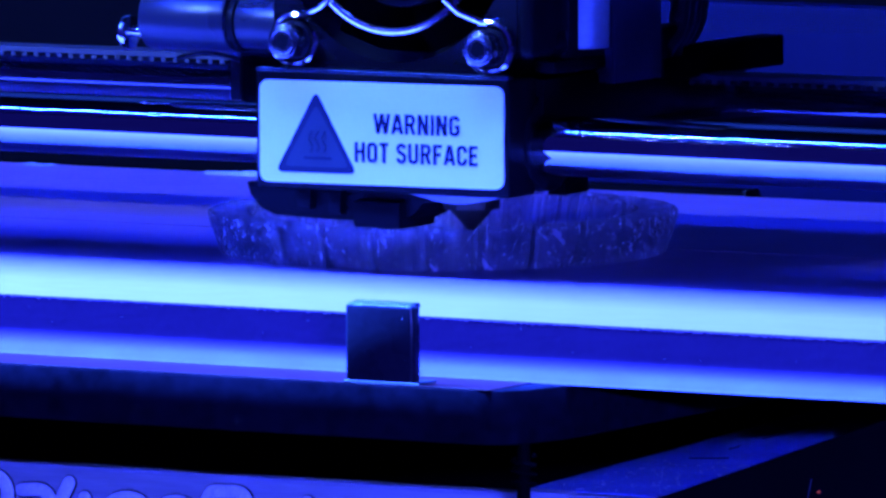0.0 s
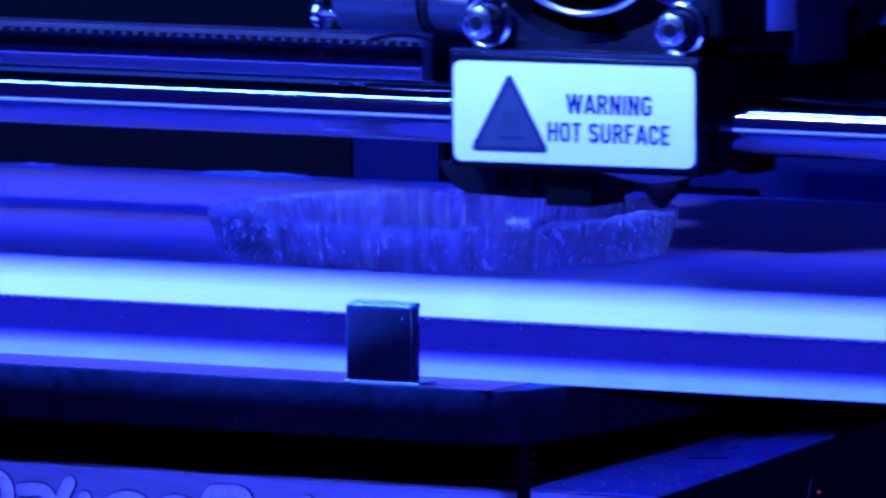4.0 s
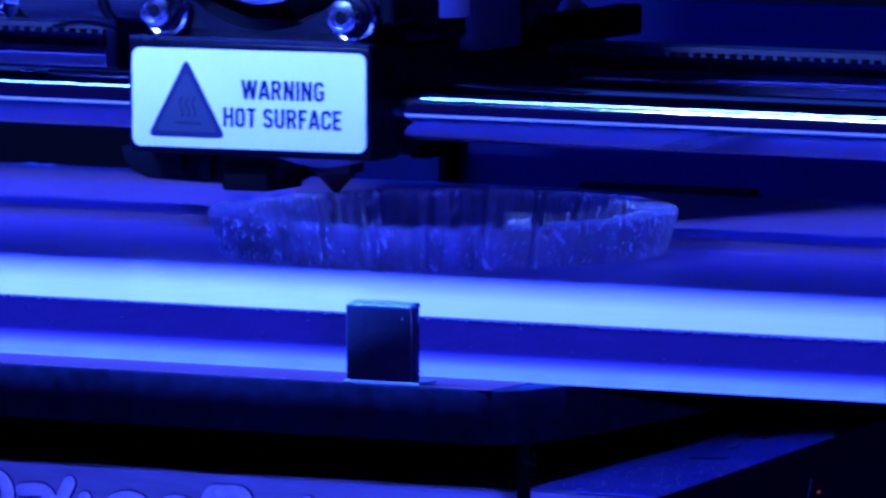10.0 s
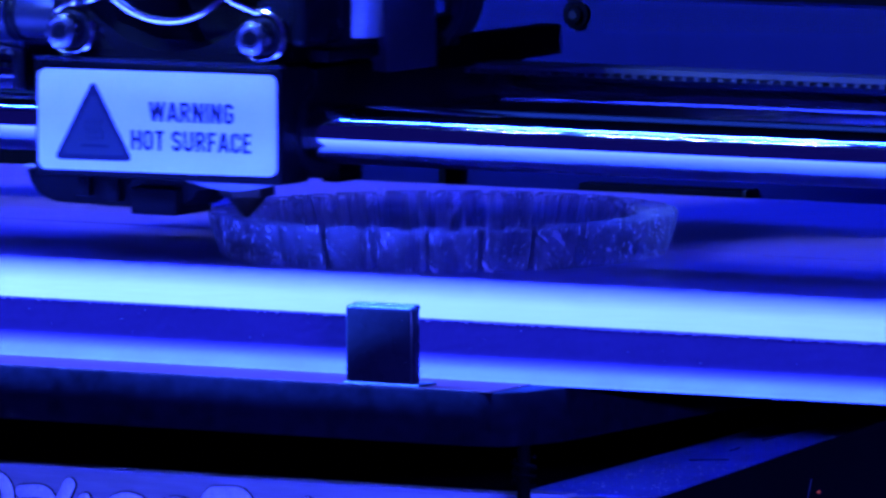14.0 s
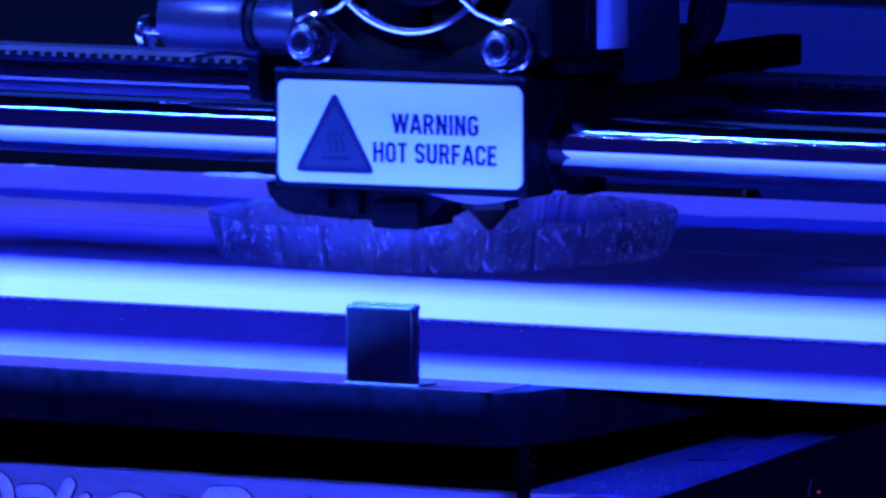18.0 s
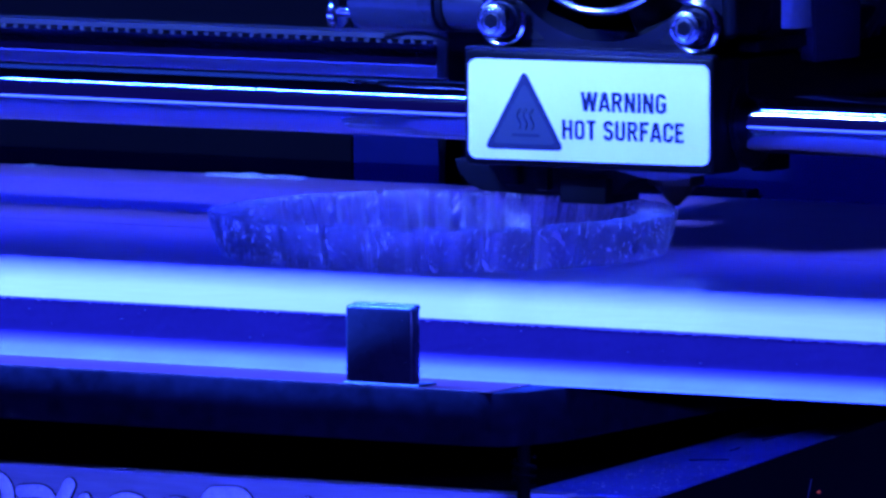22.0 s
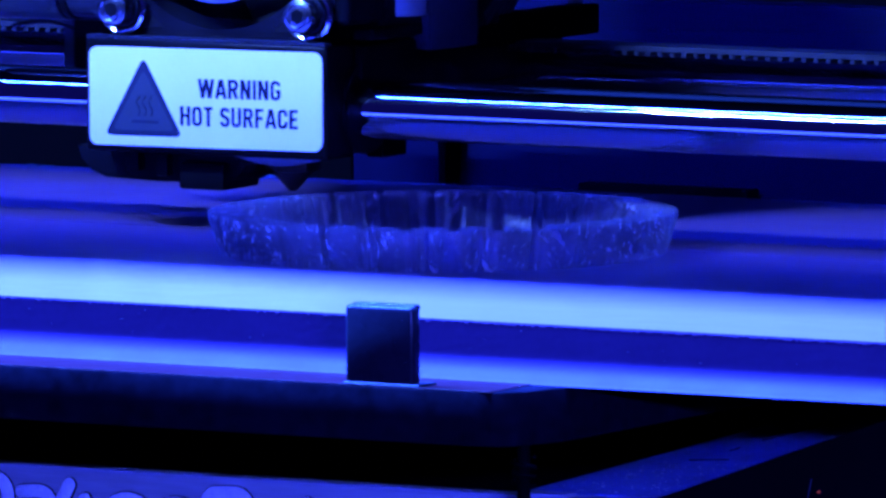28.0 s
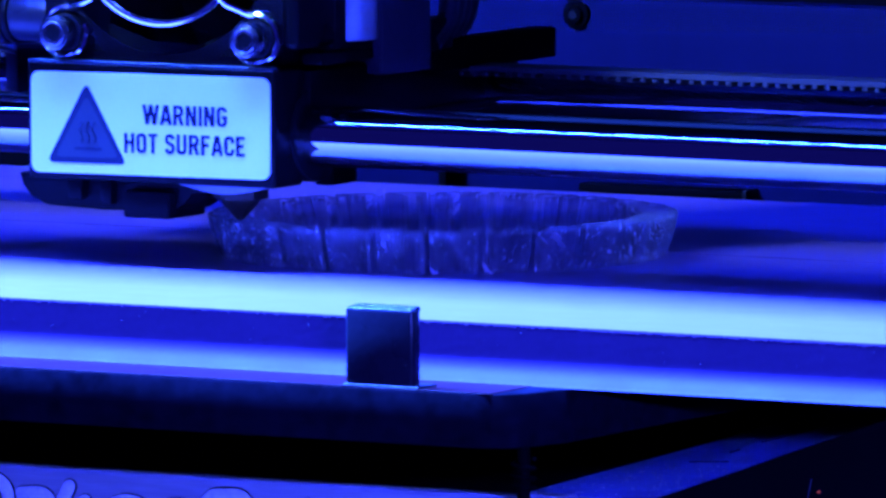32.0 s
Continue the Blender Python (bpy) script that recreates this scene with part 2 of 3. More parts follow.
# ---- build platform ----
platform = thing("build_platform", "black build platform with blue-taped plate and embossed metal front panel", "build platform")
prof = [(-87.6, 0.0), (99, 0.0), (99, -8.0), (-89.9, -8.0)]
for k in range(25):
    down = 7.2 * (1 - k / 24)
    bend = min(max(down - 3.9, 0.0), 2.2)
    prof.append((-87.6 - 0.205 * bend ** 2 - 0.9 * max(0.0, down - 6.1), -0.65 - down))
plate = part("plate", extrude_x(B(), prof, -230, 150), EDGE, platform, "pale plate under the tape")
for y0, y1, z in ((-87.4, -34.7, 0.20), (-34.5, 16.6, 0.16), (16.8, 67.8, 0.20), (68.0, 99.5, 0.17)):
    part("tape_strip", box(B(), (-230, 150), (y0, y1), (-0.02, z)), TAPE, platform, "blue masking tape strip")
rng = random.Random(5)
bm, x = B(), -150.0
while x < 140:
    w = rng.choice((0.2, 0.4, 0.9, 2.0))
    box(bm, (x, x + w), (rng.uniform(-87.59, -87.45), -87.38), (-0.02, rng.uniform(0.06, 0.19)))
    x += w + rng.choice((0.15, 0.4, 1.0, 2.2))
tagged(part("tape_fray", bm, TAPE, platform, "ragged cut edge of the tape"), kind="stuff")
bm = B()
for i in range(420):
    x = rng.uniform(-25, 128) if i < 120 else rng.uniform(54, 128)
    w = rng.uniform(0.12, 0.5)
    box(bm, (x, x + w), (-87.60 - rng.uniform(0.005, 0.02), -87.4), (-0.05 - rng.uniform(0.0, 0.22), 0.1))
tagged(part("frayed_edge", bm, TAPE, platform, "frayed front edge of the tape"), kind="stuff")
bm = B()
outline = [(-200, -101.3), (63.5, -101.3), (65.6, -101.0), (67.3, -100.2), (68.6, -98.8), (69.5, -97.0), (71.5, -90), (71.5, 80), (-200, 80)]
top = [bm.verts.new(Vector((x, y, -8.05)) * MM) for x, y in outline]
low = [bm.verts.new(Vector((x, y, -15.6)) * MM) for x, y in outline]
bm.faces.new(top), bm.faces.new(low[::-1])
for i in range(len(top)):
    bm.faces.new((top[i], low[i], low[(i + 1) % len(top)], top[(i + 1) % len(top)]))
bmesh.ops.recalc_face_normals(bm, faces=bm.faces[:])
bmesh.ops.bevel(bm, geom=[e for e in bm.edges if abs(e.verts[0].co.z - e.verts[1].co.z) < 1e-6], offset=0.35 * MM, segments=2, affect="EDGES", profile=0.5)
part("support_plate", bm, SUPPORT, platform)
part("support_pad", box(B(), (-200, 66), (-101.15, -88.9), (-8.1, -7.92), 0.05, 1), PAD, platform, "pale strip on the support ledge")
tab = part("stop_tab", box(B(), (42.7, 53.6), (-101.0, -98.6), (-8.0, 3.1), 0.7, 3), TABMET, platform, "black bent metal tab")
part("tab_lip", box(B(), (43.2, 53.4), (-99.8, -98.2), (2.4, 3.3), 0.4, 3), TABMET, tab)
part("tab_foot", box(B(), (42.4, 54.6), (-101.1, -96.0), (-8.0, -7.6), 0.15, 1), DARKSTEEL, tab)
panel = part("front_panel", box(B(), (-140, 63), (-89, -85.5), (-60, -23.45), 0.35), PANEL, platform, "embossed metal front panel")
part("panel_finger", box(B(), (63.4, 71.0), (-89.3, -85), (-60, -23.1), 0.25), PANEL, panel)
part("panel_finger", box(B(), (71.2, 87.5), (-89.0, -85), (-60, -23.3), 0.25), PANEL, panel)
part("panel_lip", box(B(), (-140, 63), (-89.12, -88.9), (-24.1, -23.5), 0.05, 1), PANEL, panel)


def stroke(points, width=1.9, front=-89.5, bevel=0.2):
    """A raised stroke with round ends on the front panel."""
    bm = B()
    pts = [Vector((x, 0, z)) for x, z in points]
    left, right = [], []
    for i, p in enumerate(pts):
        d = (pts[min(i + 1, len(pts) - 1)] - pts[max(i - 1, 0)]).normalized()
        n = Vector((-d.z, 0, d.x)) * width / 2
        left.append(p + n), right.append(p - n)
    def cap(c, a):
        v = a - c
        return [c + Matrix.Rotation(math.pi * k / 8, 3, "Y") @ v for k in range(1, 8)]
    ring_pts = left + cap(pts[-1], left[-1]) + right[::-1] + cap(pts[0], right[0])
    prism(bm, [(p.x, p.z) for p in ring_pts], front, -88.9, bevel)
    return bm


def arc(cx, cz, r, a0, a1, n=12, squash=1.0):
    return [(cx + r * math.cos(radians(a0 + (a1 - a0) * k / n)), cz + squash * r * math.sin(radians(a0 + (a1 - a0) * k / n))) for k in range(n + 1)]


for pts in ([(-24, -25.3), (-22, -25.4)] + arc(-22.2, -28.0, 2.5, 80, -20),
            [(-17.4, -27.3), (-15, -27.1)] + arc(-14.6, -29.2, 2.1, 80, -30),
            [(-13.0, -32.5), (-9.5, -25.9)],
            [(-6.9, -27.9), (-7.4, -32.0)],
            arc(0.2, -31.6, 4.2, 170, 10), arc(8.2, -31.6, 4.0, 165, 15),
            [(12.9, -32.0), (13.4, -27.4)] + arc(14.8, -27.3, 1.5, 170, 95) + [(17.4, -25.7)] + arc(18.0, -27.6, 1.9, 85, -70) + [(15.0, -29.6)],
            [(29.6, -26.6), (29.2, -32)], [(36, -26.9), (36, -32)]):
    letter = part("emblem_stroke", stroke(pts, 1.9, -89.6, 0.3), LETTER, panel)
    # wider dark copy, shifted right and down, paints the stroke's shaded edge
    part("stroke_shade", stroke([(x + 0.07, z - 0.05) for x, z in pts], 2.35, -89.12, 0.05), BLACK, letter, "dark outline painted as the raised stroke's shade")
bm = B()
outline = [(63.2, -86), (84.6, -86), (73.3, 0.6), (61, 100), (40, 100), (52.6, 0.9)]
top = [bm.verts.new(Vector((x, y, -23.05)) * MM) for x, y in outline]
low = [bm.verts.new(Vector((x, y, -40)) * MM) for x, y in outline]
bm.faces.new(top), bm.faces.new(low[::-1])
for i in range(len(outline)):
    bm.faces.new((top[i], low[i], low[(i + 1) % len(outline)], top[(i + 1) % len(outline)]))
bmesh.ops.recalc_face_normals(bm, faces=bm.faces[:])
bmesh.ops.bevel(bm, geom=[e for e in bm.edges if abs(e.verts[0].co.z - e.verts[1].co.z) < 1e-6], offset=0.3 * MM, segments=2, affect="EDGES", profile=0.5)
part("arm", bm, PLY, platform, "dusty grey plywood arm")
ARM_MARKS = (((61.9, -15.5, -23.05), (58.9, 9.0, -23.05)), ((65.1, -43.4, -23.05), (70.0, -40.6, -23.05)), ((64.3, -29.7, -23.05), (63.6, -25.7, -23.05)))
for a, b in ARM_MARKS:
    part("wood_crack", tube(B(), [a, tuple((p + q) / 2 + 0.25 for p, q in zip(a[:2], b[:2])) + (-23.05,), b], 0.16, 6), INK, platform, "dark crack in the arm")
bm = B()
for i in range(130):
    y = rng.uniform(-85, -45)
    x = rng.uniform(63.5, 83) - 0.125 * (y + 86)
    r = rng.uniform(0.04, 0.13)
    box(bm, (x, x + r * 2), (y, y + r * 3), (-23.1, -23.05 + r * 0.4))
tagged(part("dust_speck", bm, FLECK, platform, "pale dust specks on the arm"), kind="stuff")
bm = B()
for i in range(26):
    x, z, r = rng.uniform(-25, 125), rng.uniform(-4.2, -0.6), rng.choice((0.04, 0.05, 0.06, 0.1))
    box(bm, (x, x + r), (-87.64, -87.5), (z, z + r))
for x, z in ((50.8, -2.0), (51.9, 1.2), (52.4, -4.6)):
    box(bm, (x, x + 0.06), (-101.03, -100.9), (z, z + 0.06))
tagged(part("face_speck", bm, WAX, platform, "pale dust specks on the plate's front"), kind="stuff")
spring = [(68.3 + 1.5 * math.cos(k * 0.4), -96 + 1.5 * math.sin(k * 0.4), -17.2 - k * 0.085) for k in range(52)]
part("levelling_spring", tube(B(), spring, 0.32, 8), DARK, platform)
part("levelling_screw", rod(B(), (68.3, -96, -28), (68.3, -96, -15.6), 0.9, 16), DARK, platform)
part("levelling_knob", rod(B(), (68.3, -96, -26.5), (68.3, -96, -23.6), 3.4, 18, 0.4), PLASTIC, platform)


def lumps(name, label, spans, place, seed):
    ob = thing(name, label, "plastic residue", place)
    r = random.Random(seed)
    for w, h in spans:
        bm = B()
        made = bmesh.ops.create_icosphere(bm, subdivisions=3, radius=1)["verts"]
        for v in made:
            k = 1 + 0.35 * noise.noise(v.co * 2.3 + Vector((w[0], h, seed)))
            v.co = Vector((v.co.x * w[1] * k + w[0], v.co.y * 1.6 * k, max(-0.02, v.co.z) * h * k)) * MM
        part("blob", bm, WAX, ob)
    return ob


residue_a = lumps("plastic_residue", "pale lumpy plastic residue on the bed's rear edge", (((-6, 3.4), 0.5), ((-1, 3.0), 0.65), ((4.0, 3.4), 0.55), ((8.0, 1.5), 0.4)), (-90.5, 97, 0.15), 3)
residue_c = lumps("plastic_residue", "thin pale smear of plastic residue on the rear edge", (((-1.5, 1.2), 0.35), ((1.6, 1.0), 0.25)), (-131, 97.5, 0.15), 11)

# ---- printed ring ----
ring = thing("printed_bracelet", "clear plastic pleated ring being printed on the bed", "printed ring")
N, LAY = 27, 14
RO, RI, AO, AI, START = 34.1, 28.9, 5.45, 1.95, -63.9 - 180 / 27


def pleat_line():
    """One pleat of the printed line from gap to gap, in radius and degrees: a wide outer facet on a narrow neck."""
    half = 180 / N
    line = [(RI, -half + (half - AI) * k / 4) for k in range(4)]
    line += [(RI + (RO - RI) * k / 5, -AI - (AO - AI) * k / 5) for k in range(6)]
    line += [(RO + 0.12 * math.sin(math.pi * k / 10), -AO + 2 * AO * k / 10) for k in range(1, 10)]
    return line + [(r, -a) for r, a in line[9::-1]]


def pleat_mesh(seed):
    bm, r = B(), random.Random(seed)
    line = pleat_line()
    wob = [r.uniform(-0.09, 0.09) for _ in line]
    wob[0] = wob[-1] = 0
    tops = [r.uniform(-0.14, 0.08) for _ in line]
    flat = [Vector((rr * math.cos(radians(a)), rr * math.sin(radians(a)))) for rr, a in line]
    sheets = []
    for side in (0.42, -0.42):
        rows = []
        for j in range(LAY + 1):
            row = []
            for k, p in enumerate(flat):
                d = (flat[min(k + 1, len(flat) - 1)] - flat[max(k - 1, 0)]).normalized()
                n = Vector((d.y, -d.x))
                z = 0.18 + (6.05 + tops[k]) * j / LAY
                lean = 1 - (1.9 * max(0.0, 1 - z / 6.3) ** 1.3 - wob[k] * (0.4 + 0.6 * j / LAY) - 0.04 * math.sin(j * 2.4 + k)) / p.length
                q = p * lean + n * side
                row.append(bm.verts.new(Vector((q.x, q.y, z)) * MM))
            rows.append(row)
        sheets.append(rows)
    o, i_ = sheets
    last = len(flat) - 1
    for j in range(LAY):
        for k in range(last):
            for q in ((o[j][k], o[j][k + 1], o[j + 1][k + 1], o[j + 1][k]), (i_[j][k + 1], i_[j][k], i_[j + 1][k], i_[j + 1][k + 1])):
                bm.faces.new(q).material_index = int(not 9 <= k <= 18)
        for k in (0, last):
            q = (o[j][k], o[j + 1][k], i_[j + 1][k], i_[j][k])
            bm.faces.new(q if k == 0 else q[::-1])
    for k in range(last):
        bm.faces.new((o[LAY][k], o[LAY][k + 1], i_[LAY][k + 1], i_[LAY][k]))
        bm.faces.new((o[0][k + 1], o[0][k], i_[0][k], i_[0][k + 1]))
    bmesh.ops.recalc_face_normals(bm, faces=bm.faces[:])
    me = mesh_of("pleat", bm, CLEAR, 50)
    me.materials.append(NECK)
    return me


pleats = [pleat_mesh(k) for k in range(5)]
for k in range(N):
    ob = new("pleat", pleats[(k * 3) % 5])
    ob.parent = ring
    ob.rotation_euler = (0, 0, radians(START) + k * 2 * math.pi / N)

def lean_at(z):
    return 1.9 * max(0.0, 1 - z / 6.3) ** 1.3


def bead_mesh(seed):
    """The thicker beads down the corners of one pleat."""
    bm, r = B(), random.Random(seed)
    tube(bm, [(rr * math.cos(radians(a)), rr * math.sin(radians(a)), 6.2 + r.uniform(-0.05, 0.05)) for rr, a in pleat_line()], 0.115, 6)
    for rr, a in ((RO + 0.2, AO - 0.2), (RI - 0.3, -AI - 0.6), (RI - 0.3, AI + 0.6)):
        pts = []
        for k in range(8):
            z = 0.35 + 5.8 * k / 7
            pts.append(((rr - lean_at(z)) * math.cos(radians(a)), (rr - lean_at(z)) * math.sin(radians(a)) + r.uniform(-0.06, 0.06), z))
        tube(bm, pts, r.uniform(0.05, 0.10) if rr > RO else r.uniform(0.05, 0.09), 6)
    return mesh_of("bead", bm, BEAD)


beads = [bead_mesh(k) for k in range(4)]
for k in range(N):
    ob = new("bead", beads[(k * 3) % 4])
    ob.parent = ring
    ob.rotation_euler = (0, 0, radians(START) + k * 2 * math.pi / N)
# pale slivers on the wall stand in for its glints
bm = B()
rng = random.Random(21)
for i in range(760):
    k, a, z = rng.randrange(N), rng.uniform(-AO, AO), 0.4 + 5.8 * rng.random()
    inner_side = i % 7 == 0
    edge = i % 5 == 1
    if edge:
        a = rng.choice((-AO, AO)) + rng.uniform(-0.15, 0.15)
    if inner_side:
        a = 180 / N + rng.uniform(-4.4, 4.4)
    if i % 7 in (0, 3):
        z = rng.uniform(6.0, 6.3)
    th = radians(START + a + k * 360 / N)
    rad = (RI - 0.45 if inner_side else RO + 0.45) - 1.9 * max(0.0, 1 - z / 6.3) ** 1.3
    c = Vector((rad * math.cos(th), rad * math.sin(th), z))
    along, up = Vector((-math.sin(th), math.cos(th), 0)), Vector((0, 0, 1))
    lean = 0.0 if edge else rng.uniform(0.3, 0.9) * (1 if math.cos(th) > 0.45 else -1)
    d = (up + along * lean).normalized() * (rng.uniform(0.3, 1.1) if edge else rng.uniform(0.10, 0.65))
    w = along * rng.uniform(0.03, 0.075)
    out = Vector((math.cos(th), math.sin(th), 0)) * (-0.05 if inner_side else 0.05)
    base = [bm.verts.new((c + e) * MM) for e in (d, w, -d, -w)]
    tip = bm.verts.new((c + out) * MM)
    for j in range(4):
        bm.faces.new((base[j], base[(j + 1) % 4], tip))
bmesh.ops.recalc_face_normals(bm, faces=bm.faces[:])
tagged(part("painted_glint", bm, FLECK, ring, "pale slivers painted as glints on the printed wall"), kind="stuff")

# ---- gantry ----
gantry = thing("x_gantry", "polished steel guide rods with a toothed belt", "gantry", (0, 0, 19.6))
part("guide_rod", rod(B(), (-330, 10, -0.3), (330, 10, -0.3), 4.4, 64), ROD, gantry)
part("guide_rod", rod(B(), (-330, 64, 1.7), (330, 64, 1.7), 4.4, 56), REARROD, gantry)
belt = part("belt", box(B(), (-400, 400), (52, 58), (6.2, 7.1), 0.1, 1), RUBBER, gantry, "grey rubber toothed belt")
tooth = mesh_of("tooth", box(B(), (-0.5, 0.5), (52.05, 57.95), (5.45, 6.25), 0.18, 1), TOOTH)
for k in range(215):
    ob = new("tooth", tooth)
    ob.parent = belt
    ob.location.x = (-210 + 2.05 * k) * MM

# ---- print head ----
head = thing("print_head", "black print head with white warning label, fan and steel screws", "print head", (0, 0, 27.89))
part("label_block", box(B(), (-0.9, 41.1), (0.35, 8.6), (-15.7, 1.4), 0.6, 3), PLASTIC, head)
# paler strip paints the lit line along the block's top edge
part("block_lit_edge", box(B(), (-0.7, 41.0), (0.2, 2.2), (1.2, 1.75), 0.15, 1), SLEEVE, head)


def rounded(x0, x1, z0, z1, r, n=6):
    pts = []
    for cx, cz, a0 in ((x1 - r, z1 - r, 0), (x0 + r, z1 - r, 90), (x0 + r, z0 + r, 180), (x1 - r, z0 + r, 270)):
        pts += [(cx + r * math.cos(radians(a0 + 90 * k / n)), cz + r * math.sin(radians(a0 + 90 * k / n))) for k in range(n + 1)]
    return pts


TILT = 0.0085  # the label's slight turn on the block


def turned(pts):
    return [(x, z + TILT * (x - 0)) for x, z in pts]


label = part("warning_label", prism(B(), turned(rounded(0, 40.5, -14.75, 0.0, 1.4)), 0.0, 0.4), PAPER, head, "white sticker with black writing")


def tri(x0, x1, z0, z1, r, n=5):
    """A triangle with rounded corners, point up."""
    c = [Vector((x0, z0)), Vector((x1, z0)), Vector(((x0 + x1) / 2, z1))]
    mid, pts = sum(c, Vector((0, 0))) / 3, []
    for i, p in enumerate(c):
        a, b = (c[i - 1] - p).normalized(), (c[(i + 1) % 3] - p).normalized()
        for k in range(n + 1):
            t = k / n
            pts.append(tuple(p + a * r * (1 - t) ** 2 + b * r * t ** 2))
    return pts


part("warning_triangle", prism(B(), turned(tri(2.7, 16.3, -13.25, -1.35, 1.3)), -0.05, 0.05), PRINT, label, "black triangle border")
part("triangle_field", prism(B(), turned(tri(4.1, 14.95, -12.4, -3.3, 1.0)), -0.08, 0.0), YELLOW, label, "yellow triangle field")
for k in range(3):
    pts = [(8.6 + 1.1 * k + 0.33 * math.sin(i * 0.9), -0.10, -10.2 + i * 0.38 + TILT * 9) for i in range(9)]
    part("heat_wave", tube(B(), pts, 0.13, 6), PRINT, label)
part("surface_line", box(B(), (7.5, 12.1), (-0.12, -0.02), (-11.25, -10.8)), PRINT, label)


def bow(cx, cy, rx, ry, a0, a1, n=8):
    return [(cx + rx * math.cos(radians(a0 + (a1 - a0) * k / n)), cy + ry * math.sin(radians(a0 + (a1 - a0) * k / n))) for k in range(n + 1)]


# bold condensed capitals on a cap height of 1: width and strokes
BEND = 0.17
ROUND = bow(0.43 - BEND, 1 - BEND - 0.08, BEND, BEND, 0, 90) + bow(0.08 + BEND, 1 - BEND - 0.08, BEND, BEND, 90, 180)
ROUND_LOW = bow(0.08 + BEND, 0.08 + BEND, BEND, BEND, 180, 270) + bow(0.43 - BEND, 0.08 + BEND, BEND, BEND, 270, 360)
CAPS = {
    "W": (0.78, [[(0.05, 1), (0.21, 0)], [(0.21, 0), (0.39, 1)], [(0.39, 1), (0.57, 0)], [(0.57, 0), (0.73, 1)]]),
    "A": (0.54, [[(0.05, 0), (0.25, 1)], [(0.29, 1), (0.49, 0)], [(0.14, 0.27), (0.40, 0.27)]]),
    "R": (0.53, [[(0.08, 0), (0.08, 0.93), (0.24, 0.93)] + bow(0.26, 0.715, 0.17, 0.215, 80, -80) + [(0.24, 0.49), (0.08, 0.49)], [(0.28, 0.49), (0.45, 0)]]),
    "N": (0.53, [[(0.08, 0), (0.08, 1)], [(0.10, 1), (0.42, 0)], [(0.44, 0), (0.44, 1)]]),
    "I": (0.18, [[(0.09, 0), (0.09, 1)]]),
    "G": (0.52, [ROUND[:] + ROUND_LOW[:-1] + [(0.43, 0.25), (0.43, 0.46), (0.27, 0.46)]]),
    "H": (0.53, [[(0.08, 0), (0.08, 1)], [(0.44, 0), (0.44, 1)], [(0.08, 0.53), (0.44, 0.53)]]),
    "O": (0.52, [ROUND + ROUND_LOW + ROUND[:1]]),
    "T": (0.46, [[(0.23, 0), (0.23, 0.93)], [(0.0, 0.93), (0.46, 0.93)]]),
    "S": (0.50, [bow(0.25, 0.74, 0.17, 0.19, 5, 180) + bow(0.30, 0.68, 0.21, 0.16, 190, 250, 4) + bow(0.20, 0.34, 0.22, 0.17, 70, 0, 4) + bow(0.25, 0.27, 0.17, 0.20, 0, -180)]),
    "U": (0.53, [[(0.08, 1)] + ROUND_LOW + [(0.43, 1)]]),
    "F": (0.45, [[(0.08, 0), (0.08, 0.93), (0.44, 0.93)], [(0.08, 0.50), (0.38, 0.50)]]),
    "C": (0.51, [[(0.43, 0.66)] + ROUND + ROUND_LOW + [(0.43, 0.36)]]),
    "E": (0.46, [[(0.44, 0.07), (0.08, 0.07), (0.08, 0.93), (0.44, 0.93)], [(0.08, 0.51), (0.39, 0.51)]]),
}


def writing(body, x0, x1, z0, z1):
    """Printed words: every letter drawn in flat mitred strokes."""
    wide = sum(CAPS[c][0] + 0.10 if c != " " else 0.30 for c in body) - 0.10
    kx, kz, pen, at = (x1 - x0) / wide, z1 - z0, 0.088, 0.0
    for c in body:
        if c == " ":
            at += 0.30
            continue
        bm = B()
        for line in CAPS[c][1]:
            pts = [Vector(p) for i, p in enumerate(line) if i == 0 or (Vector(p) - Vector(line[i - 1])).length > 1e-4]
            shut, sides = (pts[0] - pts[-1]).length < 1e-4, []
            for i, p in enumerate(pts):
                before = pts[i - 1] if i else (pts[-2] if shut else None)
                after = pts[i + 1] if i < len(pts) - 1 else (pts[1] if shut else None)
                d0 = (p - before).normalized() if before else (after - p).normalized()
                d1 = (after - p).normalized() if after else d0
                n0, n1 = Vector((-d0.y, d0.x)), Vector((-d1.y, d1.x))
                n = (n0 + n1).normalized()
                reach = pen / max(0.45, n.dot(n0))
                sides.append((p + n * reach, p - n * reach))
            rows = []
            for pair in sides:
                rows.append([bm.verts.new(Vector((x0 + (at + q.x) * kx, -0.06, z0 + min(1.0, max(0.0, q.y)) * kz + TILT * (x0 + (at + q.x) * kx))) * MM) for q in pair])
            for a, b in zip(rows, rows[1:]):
                f = bm.faces.new((a[0], b[0], b[1], a[1]))
        for f in bm.faces:
            f.normal_update()
            if f.normal.y > 0:
                f.normal_flip()
        part("letter", bm, PRINT, label)
        at += CAPS[c][0] + 0.10


writing("WARNING", 19.15, 33.4, -7.3, -4.4)
writing("HOT SURFACE", 15.95, 36.4, -11.5, -8.6)

